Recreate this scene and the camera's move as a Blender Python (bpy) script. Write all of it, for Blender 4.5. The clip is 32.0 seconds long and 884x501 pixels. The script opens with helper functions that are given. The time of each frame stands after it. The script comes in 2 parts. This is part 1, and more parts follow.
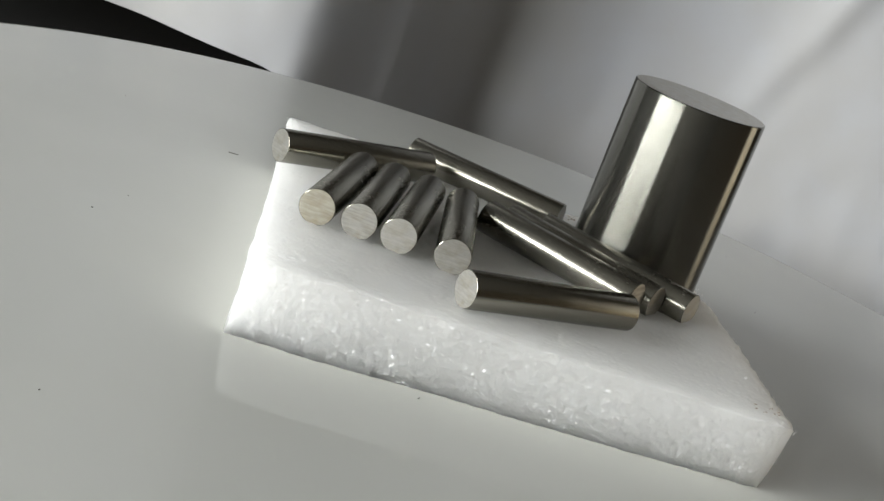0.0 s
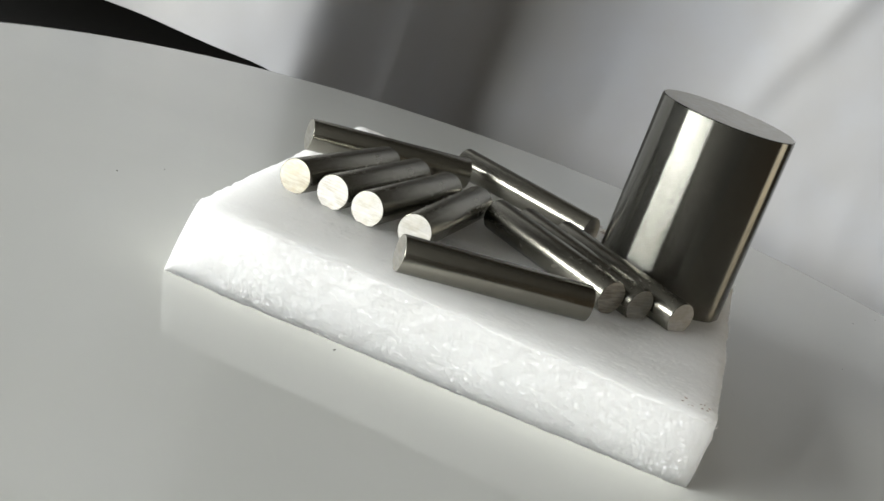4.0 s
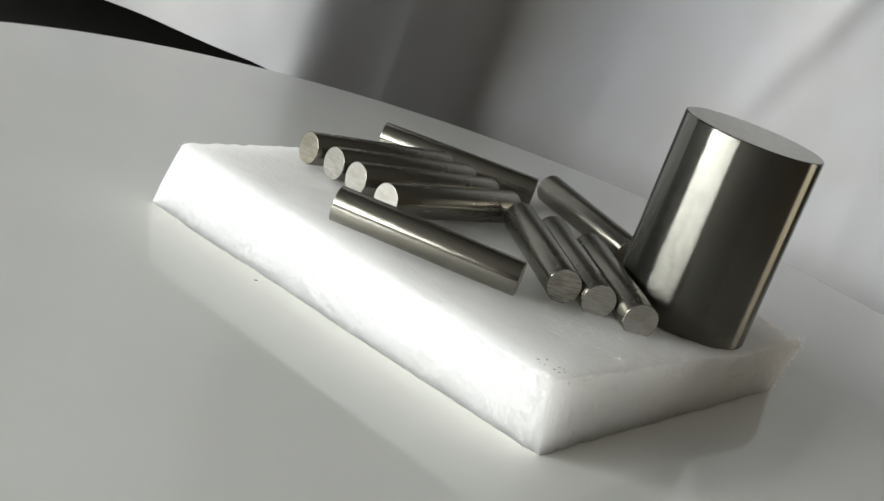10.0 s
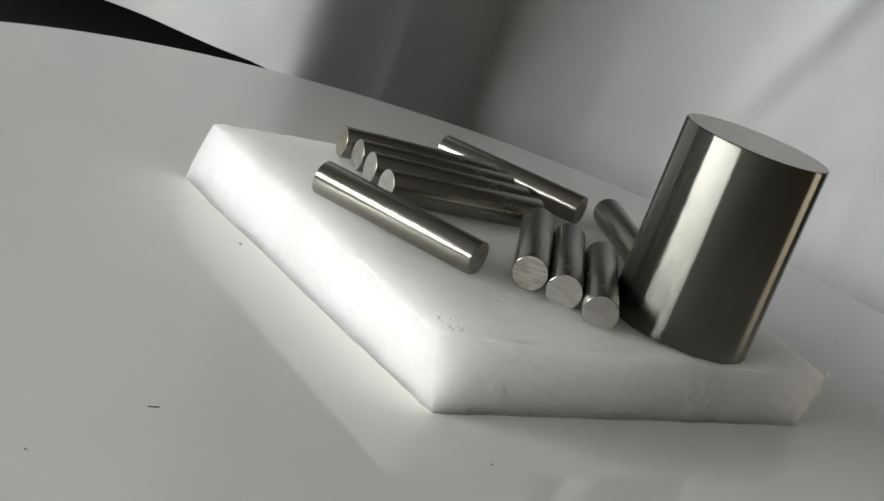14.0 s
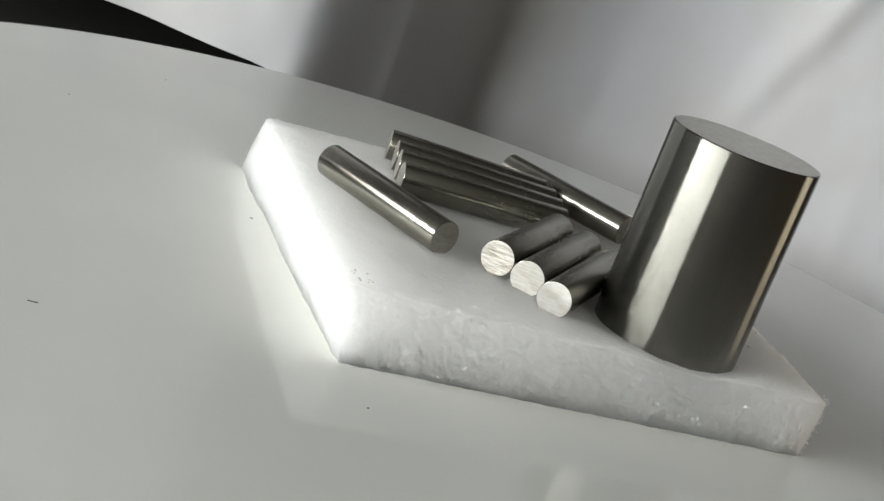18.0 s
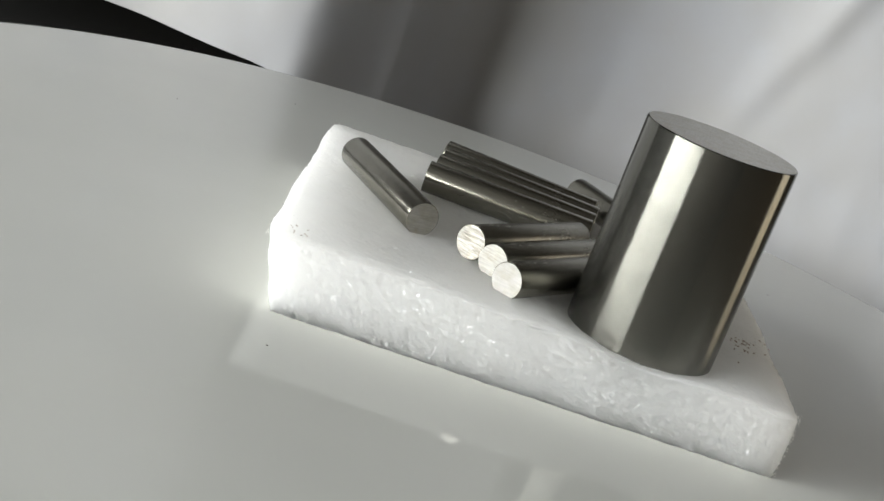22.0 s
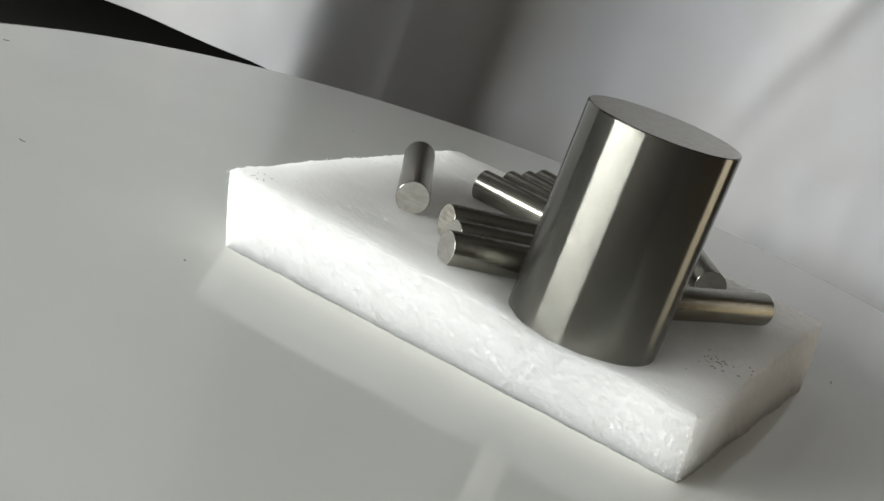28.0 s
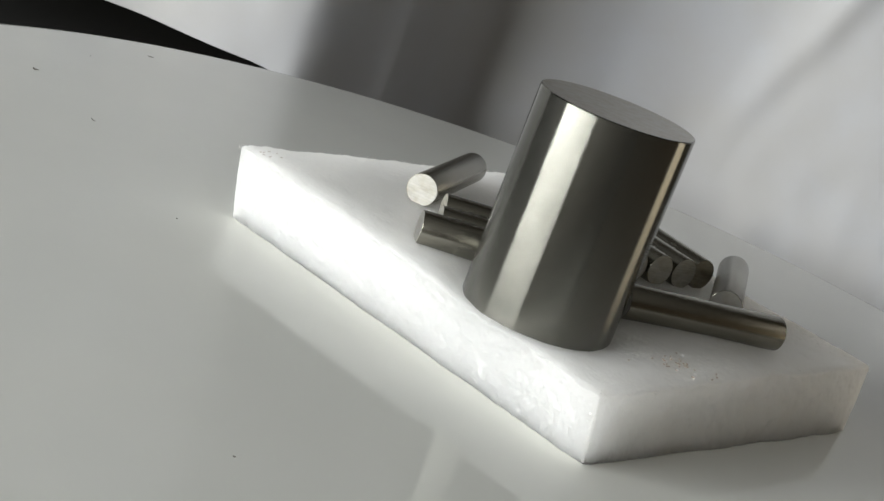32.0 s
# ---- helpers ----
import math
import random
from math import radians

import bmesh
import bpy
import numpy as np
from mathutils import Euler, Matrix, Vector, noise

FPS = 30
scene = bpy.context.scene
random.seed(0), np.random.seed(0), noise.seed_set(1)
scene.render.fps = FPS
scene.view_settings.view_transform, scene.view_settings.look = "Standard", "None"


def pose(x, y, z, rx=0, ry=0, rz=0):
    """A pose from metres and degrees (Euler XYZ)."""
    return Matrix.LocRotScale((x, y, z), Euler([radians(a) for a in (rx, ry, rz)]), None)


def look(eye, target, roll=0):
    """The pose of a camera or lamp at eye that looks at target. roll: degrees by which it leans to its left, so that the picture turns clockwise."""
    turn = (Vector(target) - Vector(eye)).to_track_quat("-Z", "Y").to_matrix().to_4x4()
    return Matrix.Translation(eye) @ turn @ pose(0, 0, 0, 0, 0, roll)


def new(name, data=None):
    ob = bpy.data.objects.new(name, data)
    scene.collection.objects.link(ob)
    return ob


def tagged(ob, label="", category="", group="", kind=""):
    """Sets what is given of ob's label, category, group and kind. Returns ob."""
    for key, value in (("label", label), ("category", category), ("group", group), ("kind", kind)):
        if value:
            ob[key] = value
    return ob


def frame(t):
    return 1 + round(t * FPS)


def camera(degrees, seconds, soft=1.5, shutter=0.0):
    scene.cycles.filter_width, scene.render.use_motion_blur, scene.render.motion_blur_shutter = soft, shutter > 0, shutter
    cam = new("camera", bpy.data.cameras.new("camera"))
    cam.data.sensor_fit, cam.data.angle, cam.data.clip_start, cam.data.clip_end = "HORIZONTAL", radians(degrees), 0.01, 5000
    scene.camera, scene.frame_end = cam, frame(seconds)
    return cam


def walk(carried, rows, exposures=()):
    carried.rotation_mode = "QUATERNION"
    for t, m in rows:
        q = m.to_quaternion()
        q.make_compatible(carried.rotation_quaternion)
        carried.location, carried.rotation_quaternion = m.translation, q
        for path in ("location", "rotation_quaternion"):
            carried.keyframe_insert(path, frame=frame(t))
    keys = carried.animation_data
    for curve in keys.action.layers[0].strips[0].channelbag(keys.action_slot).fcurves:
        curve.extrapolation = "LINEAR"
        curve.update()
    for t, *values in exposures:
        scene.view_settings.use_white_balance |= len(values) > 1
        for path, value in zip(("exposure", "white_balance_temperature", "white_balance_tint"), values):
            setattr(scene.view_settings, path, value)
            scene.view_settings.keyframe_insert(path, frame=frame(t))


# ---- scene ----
SECONDS = 32.0
cam = camera(34.22, SECONDS, soft=1.5)
EYE = look((0.0, -0.4868, 0.1575), (-0.03413, -0.00823, 0.01677), 20.655)
# the phone's own exposure drifts a little as the bright foam turns
EXPOSURE = [(0.0, 0.29), (1.0, 0.31), (2.0, 0.39), (3.0, 0.42), (6.0, 0.39), (7.0, 0.39), (9.0, 0.34), (12.0, 0.33), (13.0, 0.24), (14.0, 0.14), (14.5, 0.13), (16.5, 0.13), (17.0, 0.19), (18.0, 0.39), (19.0, 0.47), (20.0, 0.44), (21.0, 0.39), (24.0, 0.39), (28.0, 0.29), (32.0, 0.29)]
walk(cam, [(0.0, EYE), (SECONDS, EYE)], exposures=EXPOSURE)

# ---- light: an overcast sky through one wide window, no lamp indoors ----
world = bpy.data.worlds.new("world")
scene.world = world
world.use_nodes = True
wn = world.node_tree.nodes
sky = wn.new("ShaderNodeTexSky")
sky.sky_type, sky.sun_disc = "NISHITA", False
sky.sun_elevation, sky.sun_rotation = radians(50), radians(60)
world.node_tree.links.new(sky.outputs[0], wn["Background"].inputs["Color"])
wn["Background"].inputs["Strength"].default_value = 0.1

sun = new("sun", bpy.data.lights.new("sun", "SUN"))
sun.data.energy, sun.data.angle, sun.data.color = 1.0, radians(12), (1.0, 0.96, 0.9)
sun.matrix_world = look((3.0, 2.0, 4.2), (0, 0, 0))

WALL_X = -2.20                     # inner face of the window wall
WIN = (-5.2, -0.68, 0.30, 1.12)  # window opening: y0, y1, z0, z1

window_light = new("window_light", bpy.data.lights.new("window_light", "AREA"))
window_light.data.shape = "RECTANGLE"
window_light.data.size, window_light.data.size_y = WIN[1] - WIN[0] - 0.02, WIN[3] - WIN[2] - 0.02
window_light.data.energy, window_light.data.color = 268.0, (0.97, 0.985, 0.955)
window_light.matrix_world = look((WALL_X - 0.08, (WIN[0] + WIN[1]) / 2, (WIN[2] + WIN[3]) / 2),
                                 (0.0, (WIN[0] + WIN[1]) / 2, (WIN[2] + WIN[3]) / 2))

# a second, narrow window behind a tan blind, far off behind the turntable
WIN_2 = (1.75, 3.90, -0.76, 1.30)  # x0, x1, z0, z1 in the north wall
blind_light = new("blind_light", bpy.data.lights.new("blind_light", "AREA"))
blind_light.data.shape = "RECTANGLE"
blind_light.data.size, blind_light.data.size_y = WIN_2[1] - WIN_2[0] - 0.02, WIN_2[3] - WIN_2[2] - 0.02
blind_light.data.energy, blind_light.data.color = 21.0, (1.0, 0.82, 0.54)
blind_light.matrix_world = look(((WIN_2[0] + WIN_2[1]) / 2, 1.28, (WIN_2[2] + WIN_2[3]) / 2),
                                ((WIN_2[0] + WIN_2[1]) / 2, 0.0, (WIN_2[2] + WIN_2[3]) / 2))


# ---- materials ----
def material(name, color, rough=0.5, metal=0.0):
    m = bpy.data.materials.new(name)
    m.use_nodes = True
    b = m.node_tree.nodes["Principled BSDF"]
    b.inputs["Base Color"].default_value = (*color, 1)
    b.inputs["Roughness"].default_value = rough
    b.inputs["Metallic"].default_value = metal
    return m, m.node_tree.nodes, m.node_tree.links, b


def node(nodes, kind, **values):
    n = nodes.new(kind)
    for key, value in values.items():
        n.inputs[key.replace("_", " ")].default_value = value
    return n


def stretched(nodes, links, scale, source="Object"):
    c = nodes.new("ShaderNodeTexCoord")
    mp = node(nodes, "ShaderNodeMapping", Scale=scale)
    links.new(c.outputs[source], mp.inputs["Vector"])
    return mp.outputs["Vector"]


def ramp(nodes, links, source, stops):
    r = nodes.new("ShaderNodeValToRGB")
    e = r.color_ramp.elements
    e[0].position, e[0].color = stops[0][0], (*stops[0][1], 1)
    e[1].position, e[1].color = stops[-1][0], (*stops[-1][1], 1)
    for at, c in stops[1:-1]:
        e.new(at).color = (*c, 1)
    links.new(source, r.inputs["Fac"])
    return r.outputs["Color"]


def remap(nodes, links, source, a, b, c, d):
    r = node(nodes, "ShaderNodeMapRange")
    for i, v in zip((1, 2, 3, 4), (a, b, c, d)):
        r.inputs[i].default_value = v
    links.new(source, r.inputs[0])
    return r.outputs[0]


def ground_metal(name, color, rough, grooves, haze, smear):
    """Bar stock ground round its axis: fine grooves run round it, so that highlights smear along it."""
    m, n, l, b = material(name, color, rough, 1.0)
    b.inputs["Anisotropic"].default_value = smear
    b.inputs["Anisotropic Rotation"].default_value = 0.25
    t = n.new("ShaderNodeTangent")
    t.direction_type, t.axis = "RADIAL", "Z"
    l.new(t.outputs[0], b.inputs["Tangent"])
    wide = node(n, "ShaderNodeTexNoise", Scale=90.0, Detail=4.0)
    l.new(stretched(n, l, (1, 1, 0.5)), wide.inputs["Vector"])
    scuff = node(n, "ShaderNodeTexNoise", Scale=1.0, Detail=5.0)
    l.new(stretched(n, l, (700, 700, 250)), scuff.inputs["Vector"])
    mix = n.new("ShaderNodeMath")
    mix.operation = "ADD"
    l.new(remap(n, l, wide.outputs[0], 0.3, 0.7, rough * 0.85, rough * 1.2), mix.inputs[0])
    l.new(remap(n, l, scuff.outputs[0], 0.55, 0.75, 0.0, 0.05), mix.inputs[1])
    l.new(mix.outputs[0], b.inputs["Roughness"])
    # grooves run round the bar: each tilts the surface a little up or down the axis
    at = n.new("ShaderNodeTexCoord")
    xyz = n.new("ShaderNodeSeparateXYZ")
    l.new(at.outputs["Object"], xyz.inputs[0])
    groove = n.new("ShaderNodeTexNoise")
    groove.noise_dimensions = "1D"
    groove.inputs["Scale"].default_value, groove.inputs["Detail"].default_value = 180000.0, 1.0
    l.new(xyz.outputs["Z"], groove.inputs["W"])
    axis = n.new("ShaderNodeVectorTransform")
    axis.vector_type, axis.convert_from, axis.convert_to = "VECTOR", "OBJECT", "WORLD"
    axis.inputs[0].default_value = (0, 0, 1)
    tilt = n.new("ShaderNodeVectorMath")
    tilt.operation = "SCALE"
    l.new(axis.outputs[0], tilt.inputs[0])
    l.new(remap(n, l, groove.outputs[0], 0.32, 0.68, -grooves, grooves), tilt.inputs["Scale"])
    geo = n.new("ShaderNodeNewGeometry")
    both = n.new("ShaderNodeVectorMath")
    l.new(geo.outputs["Normal"], both.inputs[0])
    l.new(tilt.outputs[0], both.inputs[1])
    unit = n.new("ShaderNodeVectorMath")
    unit.operation = "NORMALIZE"
    l.new(both.outputs[0], unit.inputs[0])
    l.new(unit.outputs[0], b.inputs["Normal"])
    # fine scratches scatter a share of the light more widely
    wide_gloss = n.new("ShaderNodeBsdfAnisotropic")
    wide_gloss.inputs["Color"].default_value = (*color, 1)
    wide_gloss.inputs["Roughness"].default_value = 0.40
    wide_gloss.inputs["Anisotropy"].default_value = 0.5
    wide_gloss.inputs["Rotation"].default_value = 0.25
    l.new(t.outputs[0], wide_gloss.inputs["Tangent"])
    l.new(unit.outputs[0], wide_gloss.inputs["Normal"])
    share = n.new("ShaderNodeMixShader")
    share.inputs[0].default_value = haze
    l.new(b.outputs[0], share.inputs[1])
    l.new(wide_gloss.outputs[0], share.inputs[2])
    l.new(share.outputs[0], n["Material Output"].inputs["Surface"])
    return m


def sawn_metal(name, color, rough, marks, turn):
    """A cut end: straight saw marks at some turn, and fine grit."""
    m, n, l, b = material(name, color, rough, 1.0)
    c = n.new("ShaderNodeTexCoord")
    mp = node(n, "ShaderNodeMapping", Rotation=(0, 0, turn), Scale=(160, 1700 - 1500 * marks, 1))
    l.new(c.outputs["Object"], mp.inputs["Vector"])
    lines = node(n, "ShaderNodeTexNoise", Scale=1.0, Detail=3.0)
    l.new(mp.outputs[0], lines.inputs["Vector"])
    grit = node(n, "ShaderNodeTexNoise", Scale=2500.0, Detail=2.0)
    l.new(c.outputs["Object"], grit.inputs["Vector"])
    mix = node(n, "ShaderNodeMix")
    mix.inputs[0].default_value = 0.35
    l.new(lines.outputs[0], mix.inputs[2])
    l.new(grit.outputs[0], mix.inputs[3])
    bump = node(n, "ShaderNodeBump", Strength=marks, Distance=0.0004 + 0.003 * marks ** 2)
    l.new(mix.outputs[0], bump.inputs["Height"])
    stain = node(n, "ShaderNodeTexNoise", Scale=260.0, Detail=3.0)
    l.new(c.outputs["Object"], stain.inputs["Vector"])
    tone = node(n, "ShaderNodeMix")
    tone.data_type = "RGBA"
    tone.blend_type = "MULTIPLY"
    tone.inputs[0].default_value = 1.0
    l.new(ramp(n, l, lines.outputs[0], [(0.35, tuple(k * (1 - 1.1 * marks) for k in color)), (0.65, color)]), tone.inputs[6])
    l.new(ramp(n, l, stain.outputs[0], [(0.35, (0.88, 0.85, 0.78)), (0.6, (1, 1, 1))]), tone.inputs[7])
    l.new(tone.outputs[2], b.inputs["Base Color"])
    l.new(bump.outputs[0], b.inputs["Normal"])
    l.new(remap(n, l, grit.outputs[0], 0.3, 0.7, rough * 0.85, rough * 1.15), b.inputs["Roughness"])
    return m


STEEL = (0.245, 0.236, 0.203)
turned = ground_metal("turned_metal", (0.155, 0.153, 0.137), 0.17, 0.36, 0.12, 1.0)
polished = ground_metal("ground_metal", STEEL, 0.21, 0.20, 0.12, 0.65)
drawn = ground_metal("drawn_metal", STEEL, 0.24, 0.12, 0.12, 0.65)
sawn = sawn_metal("sawn_metal", (0.52, 0.51, 0.48), 0.5, 0.16, 0.5)
sawn_coarse = sawn_metal("coarsely_sawn_metal", (0.54, 0.52, 0.48), 0.46, 0.42, 0.9)
sawn_stained = sawn_metal("stained_sawn_metal", (0.45, 0.425, 0.36), 0.45, 0.2, 0.3)
sawn_scratched = sawn_metal("scratched_sawn_metal", (0.52, 0.51, 0.48), 0.46, 0.22, -0.9)
faced = sawn_metal("faced_metal", (0.53, 0.52, 0.50), 0.35, 0.12, 0.2)


def foam_material(name, rough, cell, tone, glint):
    """Translucent closed-cell foam: light travels far inside it, the warm part farthest."""
    m, n, l, b = material(name, (0.86, 0.86, 0.85), rough)
    b.inputs["Subsurface Weight"].default_value = 0.95
    b.inputs["Subsurface Radius"].default_value = (1.0, 0.985, 0.955)
    b.inputs["Subsurface Scale"].default_value = 0.11
    at = stretched(n, l, (1, 1, 1))
    fine = node(n, "ShaderNodeTexNoise", Scale=1900.0, Detail=2.0)
    l.new(at, fine.inputs["Vector"])
    soft = node(n, "ShaderNodeTexNoise", Scale=60.0, Detail=4.0)
    l.new(at, soft.inputs["Vector"])
    bump = node(n, "ShaderNodeBump", Strength=cell, Distance=0.0003)
    l.new(fine.outputs[0], bump.inputs["Height"])
    l.new(bump.outputs[0], b.inputs["Normal"])
    # thin shiny cell walls, each with a tilt of its own
    walls = node(n, "ShaderNodeTexVoronoi", Scale=1800.0)
    l.new(at, walls.inputs["Vector"])
    lean = n.new("ShaderNodeVectorMath")
    lean.operation = "MULTIPLY_ADD"
    lean.inputs[1].default_value = (2.2, 2.2, 2.2)
    lean.inputs[2].default_value = (-1.1, -1.1, -1.1)
    l.new(walls.outputs["Color"], lean.inputs[0])
    geo = n.new("ShaderNodeNewGeometry")
    both = n.new("ShaderNodeVectorMath")
    l.new(geo.outputs["Normal"], both.inputs[0])
    l.new(lean.outputs[0], both.inputs[1])
    unit = n.new("ShaderNodeVectorMath")
    unit.operation = "NORMALIZE"
    l.new(both.outputs[0], unit.inputs[0])
    gloss = n.new("ShaderNodeBsdfGlossy")
    gloss.inputs["Color"].default_value = (glint, glint, glint, 1)
    gloss.inputs["Roughness"].default_value = 0.24
    l.new(unit.outputs[0], gloss.inputs["Normal"])
    pair = n.new("ShaderNodeAddShader")
    l.new(b.outputs[0], pair.inputs[0])
    l.new(gloss.outputs[0], pair.inputs[1])
    l.new(pair.outputs[0], n["Material Output"].inputs["Surface"])
    l.new(ramp(n, l, soft.outputs[0], [(0.3, (tone, tone * 0.98, tone * 0.925)), (0.7, (tone + 0.03, tone * 0.985 + 0.03, tone * 0.935 + 0.03))]), b.inputs["Base Color"])
    return m


def film_material():
    """Clear cell walls: light goes through, a little glints."""
    m, n, l, b = material("clear_cell_film", (1, 1, 1), 0.1)
    clear = n.new("ShaderNodeBsdfTransparent")
    gloss = n.new("ShaderNodeBsdfGlossy")
    gloss.inputs["Color"].default_value = (0.03, 0.03, 0.03, 1)
    gloss.inputs["Roughness"].default_value = 0.28
    both = n.new("ShaderNodeAddShader")
    l.new(clear.outputs[0], both.inputs[0])
    l.new(gloss.outputs[0], both.inputs[1])
    l.new(both.outputs[0], n["Material Output"].inputs["Surface"])
    n.remove(b)
    return m


def platter_material():
    m, n, l, b = material("white_gloss_lacquer", (0.68, 0.69, 0.66), 0.08)
    b.inputs["IOR"].default_value = 1.45
    b.inputs["Specular IOR Level"].default_value = 0.25
    at = stretched(n, l, (1, 1, 1))
    smear = node(n, "ShaderNodeTexNoise", Scale=14.0, Detail=4.0)
    l.new(at, smear.inputs["Vector"])
    fine = node(n, "ShaderNodeTexNoise", Scale=220.0, Detail=3.0)
    l.new(at, fine.inputs["Vector"])
    l.new(remap(n, l, smear.outputs[0], 0.3, 0.7, 0.045, 0.07), b.inputs["Roughness"])
    l.new(ramp(n, l, smear.outputs[0], [(0.3, (0.54, 0.55, 0.53)), (0.7, (0.56, 0.57, 0.55))]), b.inputs["Base Color"])
    bump = node(n, "ShaderNodeBump", Strength=0.02, Distance=0.0005)
    l.new(fine.outputs[0], bump.inputs["Height"])
    l.new(bump.outputs[0], b.inputs["Normal"])
    return m


def cloth_material():
    m, n, l, b = material("white_cotton_cloth", (0.78, 0.79, 0.84), 0.9)
    b.inputs["Sheen Weight"].default_value = 0.2
    at = stretched(n, l, (1, 1, 1))
    soft = node(n, "ShaderNodeTexNoise", Scale=9.0, Detail=5.0)
    l.new(at, soft.inputs["Vector"])
    weave = node(n, "ShaderNodeTexNoise", Scale=1.0, Detail=2.0)
    l.new(stretched(n, l, (1800, 1800, 900)), weave.inputs["Vector"])
    l.new(ramp(n, l, soft.outputs[0], [(0.3, (0.455, 0.445, 0.435)), (0.5, (0.46, 0.458, 0.467)), (0.7, (0.48, 0.492, 0.526))]), b.inputs["Base Color"])
    bump = node(n, "ShaderNodeBump", Strength=0.15, Distance=0.0004)
    l.new(weave.outputs[0], bump.inputs["Height"])
    l.new(bump.outputs[0], b.inputs["Normal"])
    return m


def plain(name, color, rough, scale, spread=0.12, bump=0.1):
    m, n, l, b = material(name, color, rough)
    t = node(n, "ShaderNodeTexNoise", Scale=scale, Detail=6.0)
    l.new(stretched(n, l, (1, 1, 1)), t.inputs["Vector"])
    lo, hi = [tuple(min(1, c * k) for c in color) for k in (1 - spread, 1 + spread)]
    l.new(ramp(n, l, t.outputs[0], [(0.3, lo), (0.7, hi)]), b.inputs["Base Color"])
    bp = node(n, "ShaderNodeBump", Strength=bump, Distance=0.002)
    l.new(t.outputs[0], bp.inputs["Height"])
    l.new(bp.outputs[0], b.inputs["Normal"])
    return m


foam = foam_material("cut_closed_cell_foam", 0.55, 0.35, 0.905, 0.046)
foam_skin = foam_material("smooth_foam_skin", 0.5, 0.2, 0.895, 0.05)
film = film_material()
lacquer = platter_material()
cloth = cloth_material()
black_top = plain("black_felt", (0.004, 0.0045, 0.0045), 0.95, 400)
dark_plastic = plain("black_plastic", (0.02, 0.02, 0.02), 0.5, 300)
ceiling_paint = plain("grey_ceiling_paint", (0.17, 0.168, 0.16), 0.9, 30, 0.04)
wall_paint = plain("dim_wall_paint", (0.042, 0.032, 0.02), 0.85, 30)
tan_paint = plain("tan_wall_paint", (0.085, 0.062, 0.038), 0.85, 30)
floor_wood = plain("dark_floor", (0.10, 0.075, 0.05), 0.55, 20, 0.3)
frame_paint = plain("white_frame_paint", (0.75, 0.75, 0.73), 0.4, 60, 0.05)
lint_dark = plain("dark_lint", (0.09, 0.08, 0.07), 0.9, 900)
lint_red = plain("reddish_crumb", (0.36, 0.25, 0.165), 0.8, 900)


# ---- mesh helpers ----
def mesh_object(name, bm, mat, parent=None, label="", smooth=True):
    me = bpy.data.meshes.new(name)
    bm.to_mesh(me)
    bm.free()
    me.materials.append(mat)
    if smooth:
        me.polygons.foreach_set("use_smooth", [True] * len(me.polygons))
    ob = new(name, me)
    if parent:
        ob.parent = parent
    if label:
        ob["label"] = label
    return ob


def part(name, bm, mat, parent, label="", smooth=True):
    return mesh_object(name, bm, mat, parent, label, smooth)


def box(bm, x0, x1, y0, y1, z0, z1):
    v = [bm.verts.new((x, y, z)) for z in (z0, z1) for y in (y0, y1) for x in (x0, x1)]
    for f in ((0, 2, 3, 1), (4, 5, 7, 6), (0, 1, 5, 4), (2, 6, 7, 3), (0, 4, 6, 2), (1, 3, 7, 5)):
        bm.faces.new([v[i] for i in f])
    return v


def lathe(bm, profile, n, close_top=False, close_bottom=False):
    """Rings of a (radius, z) profile about the z axis, from bottom to top."""
    rings = [[bm.verts.new((r * math.cos(2 * math.pi * i / n), r * math.sin(2 * math.pi * i / n), z)) for i in range(n)] for r, z in profile]
    for a, b in zip(rings, rings[1:]):
        for i in range(n):
            bm.faces.new((a[i], a[(i + 1) % n], b[(i + 1) % n], b[i]))
    if close_top:
        bm.faces.new(rings[-1])
    if close_bottom:
        bm.faces.new(rings[0][::-1])
    return rings


# ---- the room ----
def slab(name, *limits, mat, label, category):
    bm = bmesh.new()
    box(bm, *limits)
    return tagged(mesh_object(name, bm, mat, smooth=False), label, category, kind="structure")


R = (WALL_X, 4.3, -5.4, 1.2, -0.80, 2.45)  # x0, x1, y0, y1, floor, ceiling
T = 0.15
slab("floor", R[0] - T, R[1] + T, R[2] - T, R[3] + T, R[4] - 0.1, R[4], mat=floor_wood, label="dark wooden floor of the dim room", category="floor")
slab("ceiling", R[0] - T, R[1] + T, R[2] - T, R[3] + T, R[5], R[5] + 0.1, mat=ceiling_paint, label="plain grey ceiling of the dim room", category="ceiling")
slab("wall_south", R[0] - T, R[1] + T, R[2] - T, R[2], R[4], R[5], mat=wall_paint, label="dim painted wall facing the turntable", category="wall")
slab("wall_east", R[1], R[1] + T, R[2], R[3], R[4], R[5], mat=tan_paint, label="warm tan painted side wall of the room", category="wall")


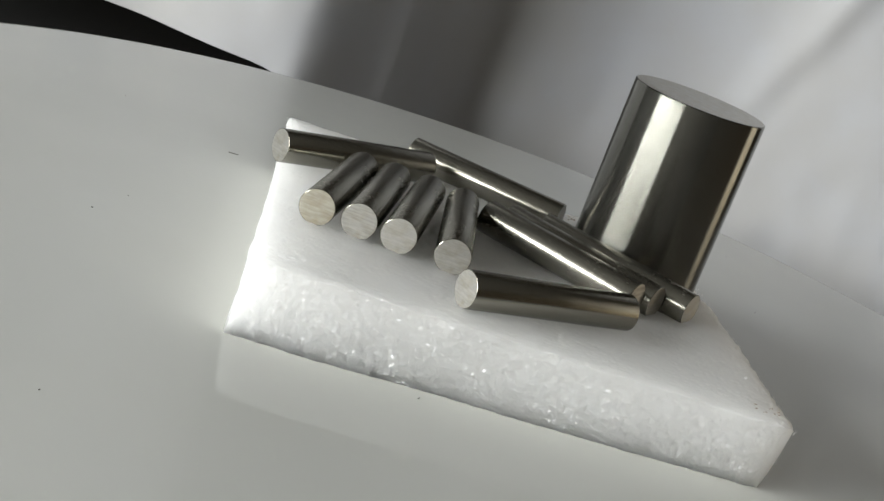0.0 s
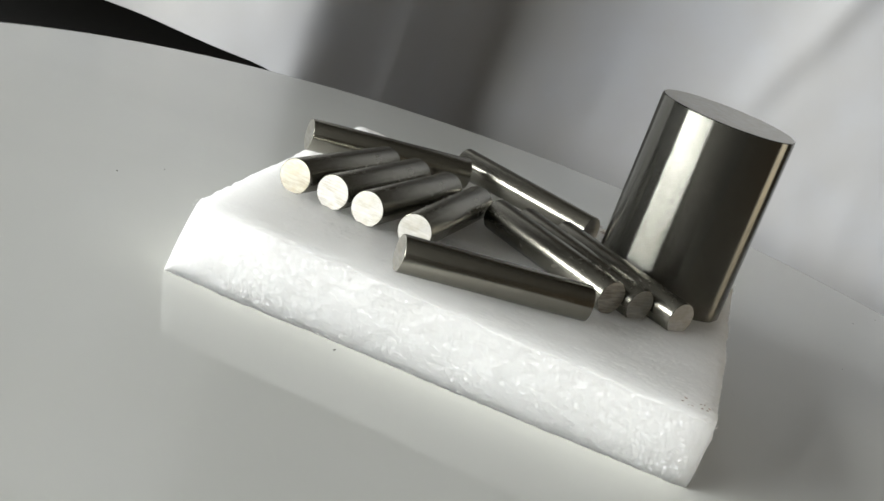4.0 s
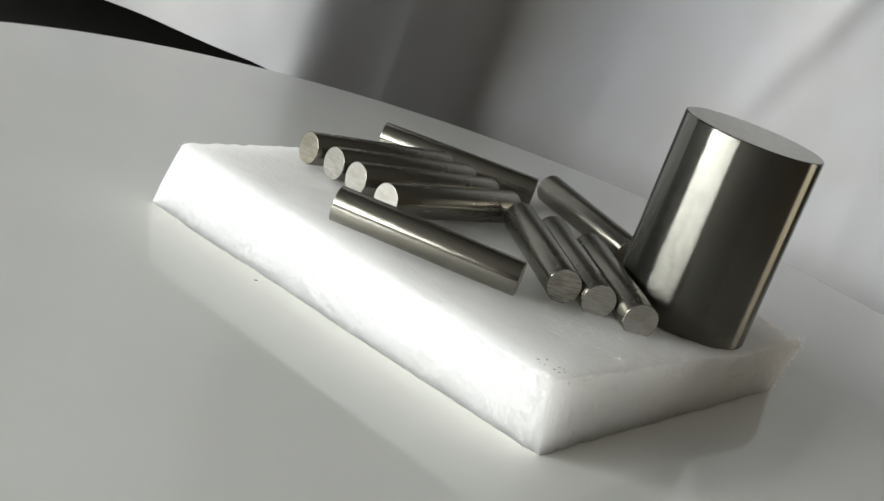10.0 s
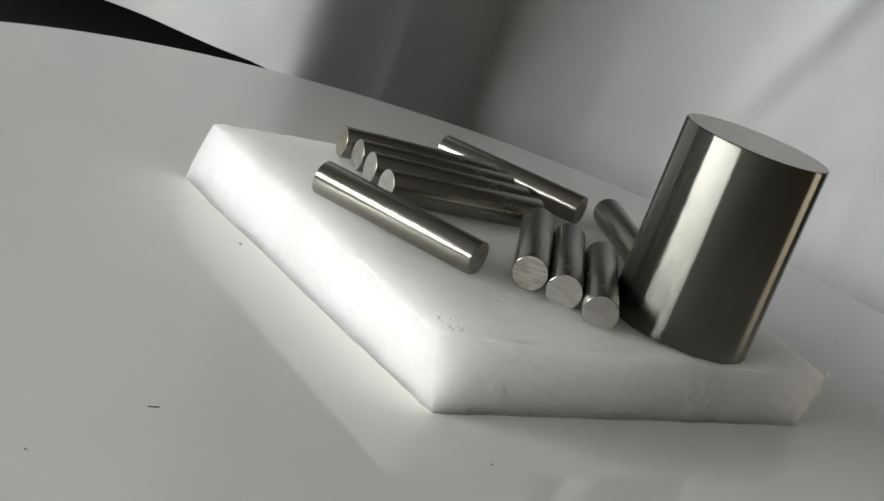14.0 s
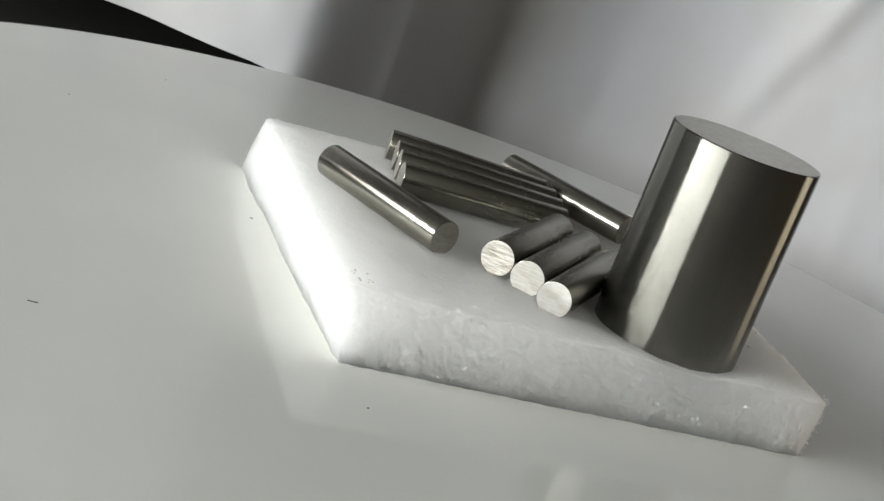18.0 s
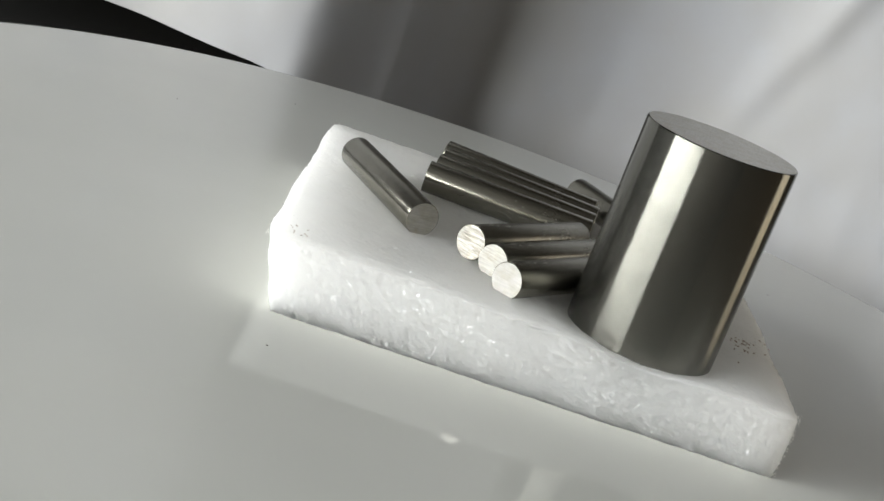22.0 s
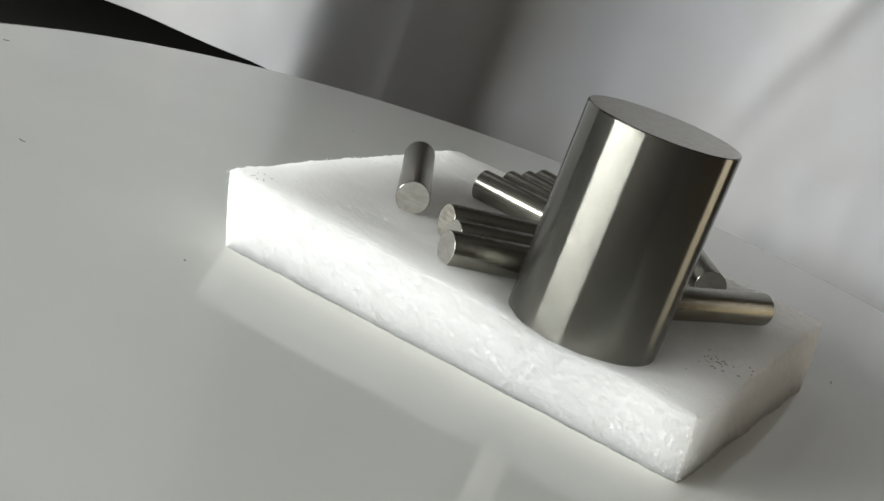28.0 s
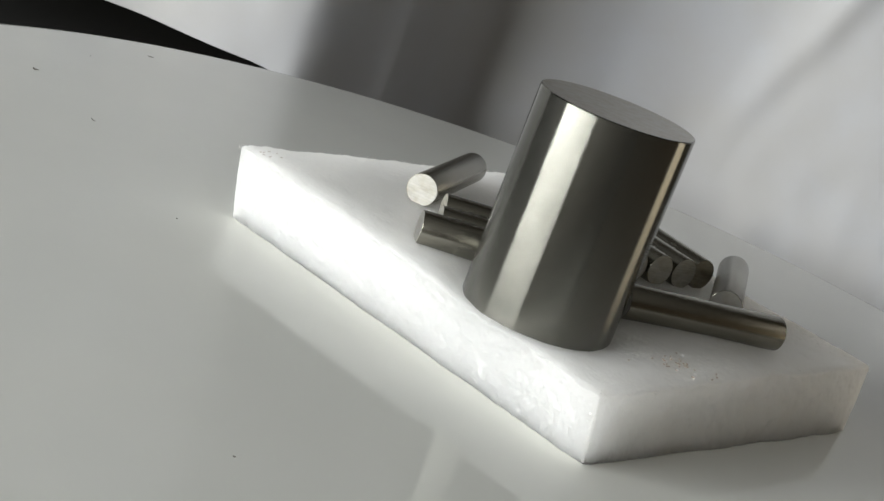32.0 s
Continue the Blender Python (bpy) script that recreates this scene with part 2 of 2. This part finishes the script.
def window_wall():
    y0, y1, z0, z1 = WIN
    bm = bmesh.new()
    box(bm, R[0] - T, R[0], R[2], y0, R[4], R[5])
    box(bm, R[0] - T, R[0], y1, R[3], R[4], R[5])
    box(bm, R[0] - T, R[0], y0, y1, R[4], z0)
    box(bm, R[0] - T, R[0], y0, y1, z1, R[5])
    tagged(mesh_object("wall_west", bm, wall_paint, smooth=False), "dim painted wall with a wide window", "wall", kind="structure")
    win = tagged(new("window_1"), "wide white-framed window with an overcast sky outside", "window", kind="structure")
    for name, lim in (("jamb", (y0, y0 + 0.04, z0, z1)), ("jamb", (y1 - 0.04, y1, z0, z1)),
                      ("head", (y0 + 0.04, y1 - 0.04, z1 - 0.04, z1)), ("window_sill", (y0 + 0.04, y1 - 0.04, z0, z0 + 0.03))):
        bm = bmesh.new()
        box(bm, R[0] - 0.06, R[0] + 0.012, *lim)
        part(name, bm, frame_paint, win, smooth=False)


def north_wall():
    x0, x1, z0, z1 = WIN_2
    bm = bmesh.new()
    box(bm, R[0] - T, x0, R[3], R[3] + T, R[4], R[5])
    box(bm, x1, R[1] + T, R[3], R[3] + T, R[4], R[5])
    box(bm, x0, x1, R[3], R[3] + T, R[4], z0)
    box(bm, x0, x1, R[3], R[3] + T, z1, R[5])
    tagged(mesh_object("wall_north", bm, wall_paint, smooth=False), "dim painted wall behind the white cloth", "wall", kind="structure")
    win = tagged(new("window_2"), "tall narrow window with a tan blind", "window", kind="structure")
    for name, lim in (("jamb", (x0, x0 + 0.04, z0, z1)), ("jamb", (x1 - 0.04, x1, z0, z1)),
                      ("head", (x0 + 0.04, x1 - 0.04, z1 - 0.04, z1)), ("window_sill", (x0 + 0.04, x1 - 0.04, z0, z0 + 0.03))):
        bm = bmesh.new()
        box(bm, lim[0], lim[1], R[3] - 0.012, R[3] + 0.06, lim[2], lim[3])
        part(name, bm, frame_paint, win, smooth=False)


window_wall()
north_wall()

TABLE_Z = -0.085


def table():
    t = tagged(new("table"), "black-topped table under the turntable", "table")
    bm = bmesh.new()
    box(bm, -0.75, 0.75, -0.42, 1.0, TABLE_Z - 0.03, TABLE_Z)
    part("tabletop", bm, black_top, t, smooth=False)
    for x in (-0.70, 0.70):
        for y in (-0.37, 0.95):
            bm = bmesh.new()
            box(bm, x - 0.025, x + 0.025, y - 0.025, y + 0.025, R[4], TABLE_Z - 0.03)
            part("leg", bm, dark_plastic, t, smooth=False)


table()

# ---- white cloth hung behind the turntable ----
HEM_Z = -0.0207


def fold(x, a, b, slope, soft):
    """The cloth's depth where it recedes with a slope between a and b, with softened ends."""
    def ease(u):
        return soft * math.log1p(math.exp(max(-40, min(40, u / soft)))) if u < 40 * soft else u
    return slope * (ease(x - a) - ease(x - b))


def cloth_depth(x, z):
    """Distance of the cloth behind the axis: a proud stretch, a long fold turning away from the window, a flatter stretch."""
    y = 0.345
    y += fold(x, -0.177, -0.118, 1.35, 0.0055)
    y += fold(x, -0.118, -0.094, 3.6, 0.005)
    y += fold(x, -0.090, -0.040, 0.30, 0.012)
    y -= 0.0014 * math.exp(-((x + 0.134) / 0.004) ** 2)
    y -= 0.14 * max(0.0, x + 0.01) ** 2 / (0.05 + max(0.0, x + 0.01))
    y += 0.004 * math.sin(18 * x + 1.0) + 0.003 * math.sin(37 * x + 3 * z)
    s = (x - 0.101) * 0.93 - (z - 0.068) * 0.36     # a slanting crease
    y -= 0.006 * math.exp(-(s / 0.012) ** 2) * (1 / (1 + math.exp(-(z - 0.04) / 0.02)))
    y += 0.010 * noise.noise((x * 5, z * 4, 3.0)) + 0.004 * noise.noise((x * 17, z * 9, 7.0)) + 0.0012 * noise.noise((x * 45, z * 22, 1.0))
    return y


def hung_cloth():
    nx, nz = 460, 110
    x0, x1, z0, z1 = -1.05, 0.40, HEM_Z, 0.44
    front, back = [], []
    for j in range(nz + 1):
        f = (j / nz) ** 1.4
        for i in range(nx + 1):
            x = x0 + (x1 - x0) * i / nx
            low = z0 - 0.063 / (1 + math.exp(-(x + 0.165) / 0.008))
            z = low + (z1 - low) * f
            y = cloth_depth(x, z)
            front.append((x, y, z))
            back.append((x, y + 0.0015, z))
    k = nx + 1
    faces = []
    for j in range(nz):
        for i in range(nx):
            a = j * k + i
            faces.append((a, a + 1, a + k + 1, a + k))
            b = a + k * (nz + 1)
            faces.append((b, b + k, b + k + 1, b + 1))
    n = k * (nz + 1)
    for i in range(nx):
        faces.append((i + 1, i, n + i, n + i + 1))
    me = bpy.data.meshes.new("hung_cloth")
    me.from_pydata(front + back, [], faces)
    me.materials.append(cloth)
    me.polygons.foreach_set("use_smooth", [True] * len(me.polygons))
    tagged(new("hung_cloth", me), "white cotton cloth hanging in soft folds behind the turntable", "cloth", kind="structure")
    bm = bmesh.new()
    lathe(bm, [(0.012, -1.1), (0.012, 0.44)], 16, True, True)
    rail = tagged(mesh_object("cloth_rail", bm, dark_plastic), "dark rail from which the white cloth hangs", "rail")
    rail.matrix_world = pose(0, 0.43, 0.44, 0, 90, 0)


hung_cloth()

# ---- turntable ----
DISC_R = 0.2965
CENTRE = (-0.004, -0.0025)   # the platter sits a little off the axis


def turntable_platter():
    t = tagged(new("turntable_platter"), "round glossy white turntable platter, turning slowly", "turntable")
    bm = bmesh.new()
    lathe(bm, [(DISC_R - 0.006, -0.012), (DISC_R - 0.001, -0.0095), (DISC_R, -0.006), (DISC_R - 0.0008, -0.0022), (DISC_R - 0.003, -0.0004), (DISC_R - 0.006, 0.0)], 256, True, True)
    d = part("disc", bm, lacquer, t)
    d.location = (*CENTRE, 0)
    bm = bmesh.new()
    lathe(bm, [(0.10, -0.03), (0.10, -0.0125)], 64, True, True)
    part("hub", bm, dark_plastic, t)
    return t


def turntable_base():
    bm = bmesh.new()
    lathe(bm, [(0.125, TABLE_Z), (0.13, TABLE_Z + 0.004), (0.13, -0.036), (0.126, -0.031)], 64, True, True)
    tagged(mesh_object("round_stand", bm, dark_plastic), "black round base under the white platter", "stand")


platter = turntable_platter()
turntable_base()

# ---- foam block ----
FOAM_H = 0.0240
CORNERS = [Vector((-0.0758, -0.1080)), Vector((0.0888, -0.0727)), Vector((0.0476, 0.0968)), Vector((-0.1150, 0.0602))]
FOOT = [Vector((-0.002, -0.0035)), Vector((-0.0012, 0.0076)), Vector((-0.0040, 0.0004)), Vector((0.0050, 0.0050))]  # the sides are cut out of square


def foam_top(x, y):
    """Height of the block's uneven, slightly bowed upper face."""
    d, e, f = Vector((x, y)) - CORNERS[0], CORNERS[1] - CORNERS[0], CORNERS[3] - CORNERS[0]
    u, v = d.dot(e) / e.length_squared, d.dot(f) / f.length_squared
    z = 0.0240 * (1 - u) * (1 - v) + 0.0252 * u * (1 - v) + 0.0228 * u * v + 0.0250 * (1 - u) * v
    z += 0.0022 * math.exp(-((x + 0.030) ** 2 + (y - 0.044) ** 2) / 0.0018)
    return z


def foam_dent(x, y):
    return 0.0026 * math.exp(-(((x - 0.0313) ** 2 + (y - 0.0410) ** 2) / 0.0009) ** 3)


def foam_cell(x, y, z, size):
    """Depth from 0 to 1 of a cut cell at a point: pits between thin walls, each of a depth of its own."""
    d, at = noise.voronoi((x / size, y / size, z / size))
    deep = 0.35 + 0.65 * abs(math.sin(91.7 * at[0].x + 37.3 * at[0].y + 53.9 * at[0].z))
    return deep * min(1.0, 1.6 * (d[1] - d[0]))


def foam_edge(k, s, torn=1.0):
    """A point along side k of the block, cut by hand and a little wavy."""
    a, b = CORNERS[k], CORNERS[(k + 1) % 4]
    p = a.lerp(b, s)
    out = Vector(((b - a).y, -(b - a).x)).normalized()
    w = min(1, s * 12, (1 - s) * 12)
    return p + out * ((0.0009 * noise.noise((k * 9 + s * 6, 0.3, 1.7)) + 0.00035 * torn * noise.noise((k * 9 + s * 70, 4.1, 0.7))) * w)


def foam_block():
    n = 260
    verts, faces = [], []
    index = {}

    def vert(key, co):
        if key not in index:
            index[key] = len(verts)
            verts.append(co)
        return index[key]

    def dense(u):      # finer towards the edges
        return 0.6 * u + 0.4 * (0.5 - 0.5 * math.cos(math.pi * u))

    def lip(d):
        return -0.0007 * max(0, 1 - d / 0.0030) ** 2

    def top(i, j):
        u, v = dense(i / n), dense(j / n)
        p = (foam_edge(0, u) * (1 - v) + foam_edge(2, 1 - u) * v + foam_edge(3, 1 - v) * (1 - u) + foam_edge(1, v) * u
             - CORNERS[0] * (1 - u) * (1 - v) - CORNERS[1] * u * (1 - v) - CORNERS[2] * u * v - CORNERS[3] * (1 - u) * v)
        d = min(u, 1 - u, v, 1 - v) * 0.168
        for c in CORNERS:      # rounded corners
            p = p - c.normalized() * 0.0011 * math.exp(-((p - c).length / 0.0040) ** 1.5)
        z = foam_top(p.x, p.y) - foam_dent(p.x, p.y) + lip(d) * (1 + 0.9 * noise.noise((p.x * 220, p.y * 220, 3))) + 0.0005 * noise.noise((p.x * 40, p.y * 40, 0)) + 0.0002 * noise.noise((p.x * 130, p.y * 130, 5))
        torn = 0.5 + 0.5 * math.tanh(4 * (noise.noise((p.x * 45, p.y * 45, 2.0)) + 0.5 * noise.noise((p.x * 120, p.y * 120, 9.0)) + 0.1))
        z -= (0.00012 + 0.00042 * max(torn, 1 - d / 0.004)) * foam_cell(p.x, p.y, 0.0, 0.0017)
        return (p.x, p.y, z)

    for j in range(n):
        for i in range(n):
            faces.append([vert((a, b), top(a, b)) for a, b in ((i, j), (i + 1, j), (i + 1, j + 1), (i, j + 1))])
    ring = [(i, 0) for i in range(n)] + [(n, j) for j in range(n)] + [(n - i, n) for i in range(n)] + [(0, n - j) for j in range(n)]
    rows = 36
    low = []
    for q, key in enumerate(ring):
        x, y, z = verts[index[key]]
        k, s = q // n, dense((q % n) / n)
        a, b = CORNERS[k], CORNERS[(k + 1) % 4]
        out = Vector(((b - a).y, -(b - a).x)).normalized()
        foot = FOOT[k].lerp(FOOT[(k + 1) % 4], s)
        back = foam_edge(k, s, 0.0) - foam_edge(k, s)
        col = [index[key]]
        for r in range(1, rows + 1):
            f = (r / rows) ** 1.15
            rough = 0.0005 * noise.noise((x * 260, y * 260, f * 7)) + 0.0006 * noise.noise((x * 60, y * 60, f * 3))
            rough -= 0.00052 * foam_cell(x, y, z * (1 - f), 0.0019) * min(1, f * 12)
            w = rough * min(1, s * 25 + 0.15, (1 - s) * 25 + 0.15) + 0.0010 * math.sin(math.pi * f) * 0.4
            col.append(len(verts))
            g = min(1.0, f * 6)
            verts.append((x + back.x * g + out.x * w + foot.x * f, y + back.y * g + out.y * w + foot.y * f, z * (1 - f) + 0.0001 * f))
        low.append(col)
    m = len(low)
    for q in range(m):
        a, b = low[q], low[(q + 1) % m]
        for r in range(rows):
            faces.append((a[r], a[r + 1], b[r + 1], b[r]))
    faces.append([c[-1] for c in low][::-1])
    me = bpy.data.meshes.new("foam_block")
    me.from_pydata(verts, [], faces)
    me.materials.append(foam_skin)
    me.materials.append(foam)
    me.polygons.foreach_set("use_smooth", [True] * len(me.polygons))
    me.polygons.foreach_set("material_index", [int(i >= n * n) for i in range(len(me.polygons))])
    return tagged(new("foam_block", me), "thick white closed-cell foam block with rough cut edges", "foam block")


block = foam_block()

# ---- metal bars ----
ROD_R, ROD_L = 0.0060, 0.0640


def bar(name, radius, length, side, ends, label, category, group="", n=64):
    """A round bar about z, standing on z = 0, with finely broken edges; its ends are parts of their own."""
    t = tagged(new(name), label, category, group)
    c = 0.00022 if radius < 0.01 else 0.0005
    bm = bmesh.new()
    lathe(bm, [(radius - c, 0.0), (radius - c * 0.3, c * 0.3), (radius, c), (radius, length - c), (radius - c * 0.3, length - c * 0.3), (radius - c, length)], n)
    part("shaft", bm, side, t)
    for z, up, mat in ((0.0, False, ends[0]), (length, True, ends[1])):
        bm = bmesh.new()
        rim = [bm.verts.new(((radius - c) * math.cos(2 * math.pi * i / n), (radius - c) * math.sin(2 * math.pi * i / n), 0)) for i in range(n)]
        bm.faces.new(rim if up else rim[::-1])
        e = part("end_face", bm, mat, t, smooth=False)
        e.location = (0, 0, z)
    return t


CYL_XY, CYL_R, CYL_H = (0.0313, 0.0410), 0.0250, 0.0706
cylinder = bar("metal_cylinder", CYL_R, CYL_H, turned, (faced, faced), "large upright polished grey metal cylinder standing on the foam", "metal cylinder", n=192)

# front end (x, y), heading in degrees, end finishes, look
RODS = [
    ((-0.0721, -0.0591), 90.0, drawn, sawn_stained, "short grey metal rod in a row of four, stained brownish end"),
    ((-0.0584, -0.0566), 91.7, drawn, sawn_scratched, "short grey metal rod lying in a row of four, scratched end"),
    ((-0.0451, -0.0556), 91.8, drawn, sawn, "short grey metal rod lying in a row of four, bright end"),
    ((-0.0269, -0.0548), 96.7, drawn, sawn, "short grey metal rod lying slightly splayed beside a row"),
    ((-0.1004, -0.0062), 43.2, polished, sawn, "short shiny metal rod lying across behind the row"),
    ((-0.0630, 0.0550), -11.5, polished, sawn, "short shiny metal rod lying behind the upright cylinder"),
    ((0.0331, -0.0218), 154.3, drawn, sawn_coarse, "short metal rod in a row of three, coarsely sawn end"),
    ((0.0406, -0.0117), 154.3, drawn, sawn_scratched, "short metal rod in the middle of a row of three"),
    ((0.0533, -0.0039), 154.3, drawn, faced, "short metal rod beside the upright cylinder"),
    ((-0.0183, -0.0808), 39.6, polished, sawn, "short shiny metal rod lying alone on the foam"),
]

rods = []
for (x, y), heading, side, end, label in RODS:
    rod = bar("metal_rod", ROD_R, ROD_L, side, (end, end), label, "metal rod", "short metal rods on the foam")
    sunk = 0.0017 if side is drawn and heading == 154.3 and x > 0.035 else 0.0006
    z = foam_top(x, y) + ROD_R - sunk
    d = Vector((math.cos(radians(heading)), math.sin(radians(heading)), 0))
    d.z = (foam_top(x + d.x * ROD_L, y + d.y * ROD_L) + ROD_R - sunk - z) / ROD_L
    rods.append((rod, Matrix.Translation((x, y, z)) @ d.to_track_quat("Z", "Y").to_matrix().to_4x4()))


# ---- dust, hairs and crumbs ----
def scattered(name, bits, mat, label, category):
    """Thin bent flecks: x, y, height, length, heading."""
    bm = bmesh.new()
    for x, y, z, length, heading in bits:
        n, w = 4, 0.00011
        for k in range(n):
            ring = []
            for e in (k, k + 1):
                a = radians(heading + 3 * (e - n / 2))
                px, py = x + math.cos(a) * length * (e / n - 0.5), y + math.sin(a) * length * (e / n - 0.5)
                for sx, sz in ((-w, 0), (w, 0), (w, 2 * w), (-w, 2 * w)):
                    ring.append(bm.verts.new((px - math.sin(a) * sx, py + math.cos(a) * sx, z + sz)))
            for i in range(4):
                bm.faces.new((ring[i], ring[(i + 1) % 4], ring[4 + (i + 1) % 4], ring[4 + i]))
            bm.faces.new(ring[3::-1])
            bm.faces.new(ring[4:])
    return tagged(mesh_object(name, bm, mat), label, category, kind="stuff")


rng = random.Random(4)
flecks = [(-0.1328, 0.0665, 0.0, 0.0042, 20), (-0.0187, -0.1009, 0.0, 0.0012, 80), (0.1113, -0.1497, 0.0, 0.0030, 100),
          (0.0433, -0.2671, 0.0, 0.0026, 160), (0.1180, -0.2059, 0.0, 0.0030, 120), (0.1188, -0.2055, 0.0, 0.0024, 95)]
for _ in range(20):
    r, a = 0.27 * math.sqrt(rng.random()), rng.uniform(0, 360)
    x, y = r * math.cos(radians(a)), r * math.sin(radians(a))
    if max(abs(x + 0.014), abs(y + 0.005)) > 0.125:
        flecks.append((x, y, 0.0, rng.uniform(0.0003, 0.0007), rng.uniform(0, 360)))
dust = scattered("dust_flecks", flecks, lint_dark, "dark lint and dust flecks on the glossy white platter", "dust")
crumb_bits = []
for _ in range(9):
    x, y = 0.0815 + rng.uniform(-0.006, 0.002), -0.0672 + rng.uniform(-0.002, 0.005)
    crumb_bits.append((x, y, foam_top(x, y) - 0.0002, rng.uniform(0.0005, 0.0013), rng.uniform(0, 360)))
for _ in range(30):
    x, y = -0.006 + rng.gauss(0, 0.010), 0.0755 + rng.gauss(0, 0.0035)
    crumb_bits.append((x, y, foam_top(x, y) + 0.0001, rng.uniform(0.0004, 0.0012), rng.uniform(0, 360)))
crumbs = scattered("rust_crumbs", crumb_bits, lint_red, "tiny reddish-brown crumbs strewn on the white foam", "crumbs")


def torn_foam():
    """Loose torn cell walls along the block's upper edges and one frayed corner."""
    bm = bmesh.new()
    spots = []
    for k in range(4):
        for _ in range(150):
            s = rng.random()
            p = foam_edge(k, s)
            spots.append((p.x, p.y, foam_top(p.x, p.y) - rng.uniform(0.0004, 0.0022), 1.0))
    for _ in range(260):
        f = rng.random()
        c = CORNERS[2] * (1 - 0.012) + FOOT[2] * f
        spots.append((c.x + rng.gauss(0, 0.0010), c.y + rng.gauss(0, 0.0006), (FOAM_H - 0.0006) * (1 - f) + 0.0006, 1.2))
    for x, y, z, size in spots:
        d = [Vector((rng.gauss(0, 1), rng.gauss(0, 1), rng.gauss(0, 1))).normalized() * rng.uniform(0.00015, 0.0004) * size for _ in range(4)]
        v = [bm.verts.new(Vector((x, y, z)) + o) for o in d]
        for f in ((0, 1, 2), (0, 2, 3), (0, 3, 1), (1, 3, 2)):
            bm.faces.new([v[i] for i in f])
    ob = part("torn_fringe", bm, foam, block, "frayed torn cells along the cut edges", smooth=False)
    return tagged(ob, kind="stuff")


torn_foam()


def cell_films():
    """Clear cell walls torn open by the cut: thin facets just proud of the surface, each with a tilt of its own."""
    verts, faces = [], []

    def facet(p, normal, size, tilt=0.7):
        t = Vector((rng.gauss(0, 1), rng.gauss(0, 1), rng.gauss(0, 1)))
        nrm = (normal + t * tilt).normalized()
        u = nrm.orthogonal().normalized()
        v = nrm.cross(u)
        k, turn = len(verts), rng.uniform(0, 6.28)
        for i in range(5):
            a = turn + i * 2 * math.pi / 5
            verts.append(p + (u * math.cos(a) + v * math.sin(a)) * size * rng.uniform(0.6, 1.2))
        faces.append(range(k, k + 5))

    for _ in range(1500):
        u, v = rng.random(), rng.random()
        near = min(u, 1 - u, v, 1 - v)
        patch = noise.noise((u * 7, v * 7, 2.0)) + 0.35 * noise.noise((u * 19, v * 19, 9.0))
        if patch < 0.05 and near > 0.05 and rng.random() < 0.85:
            continue
        p = (CORNERS[0] * (1 - u) + CORNERS[1] * u) * (1 - v) + (CORNERS[3] * (1 - u) + CORNERS[2] * u) * v
        facet(Vector((p.x, p.y, foam_top(p.x, p.y) - foam_dent(p.x, p.y) + 0.0003)), Vector((0, 0, 1)), rng.uniform(0.00025, 0.0006))
    # scuffed spots beside the metal, where the skin is torn
    for cx, cy, spread, count in ((0.056, -0.024, 0.010, 420), (-0.053, -0.070, 0.010, 420), (-0.006, 0.075, 0.008, 380), (0.062, -0.045, 0.010, 260)):
        for _ in range(count):
            x, y = cx + rng.gauss(0, spread), cy + rng.gauss(0, spread * 0.6)
            facet(Vector((x, y, foam_top(x, y) - foam_dent(x, y) + 0.0004)), Vector((0, 0, 1)), rng.uniform(0.0003, 0.0007))
    for k in range(4):
        a, b = CORNERS[k], CORNERS[(k + 1) % 4]
        out = Vector(((b - a).y, -(b - a).x, 0)).normalized()
        for _ in range(3000):
            s, f = rng.random(), rng.uniform(0.03, 0.97)
            p = foam_edge(k, s) + FOOT[k].lerp(FOOT[(k + 1) % 4], s) * f
            facet(Vector((p.x, p.y, FOAM_H * (1 - f))) + out * 0.0002, out, rng.uniform(0.0002, 0.00045), 1.2)
    me = bpy.data.meshes.new("cell_film")
    me.from_pydata(verts, [], faces)
    me.materials.append(film)
    ob = new("cell_film", me)
    ob.parent = block
    return tagged(ob, "clear glinting film of cut foam cells", kind="stuff")


cell_films()


# ---- all that turns with the platter ----
TURN = -4.3167   # degrees a second


def motions():
    at = [i * 0.5 for i in range(int(SECONDS * 2) + 1)]
    carried = [(platter, Matrix.Identity(4)), (block, Matrix.Identity(4)),
               (dust, Matrix.Identity(4)), (crumbs, Matrix.Identity(4)),
               (cylinder, pose(*CYL_XY, 0.0208))] + rods
    for thing, start in carried:
        walk(thing, [(t, pose(0, 0, 0, 0, 0, TURN * t) @ start) for t in at])


motions()
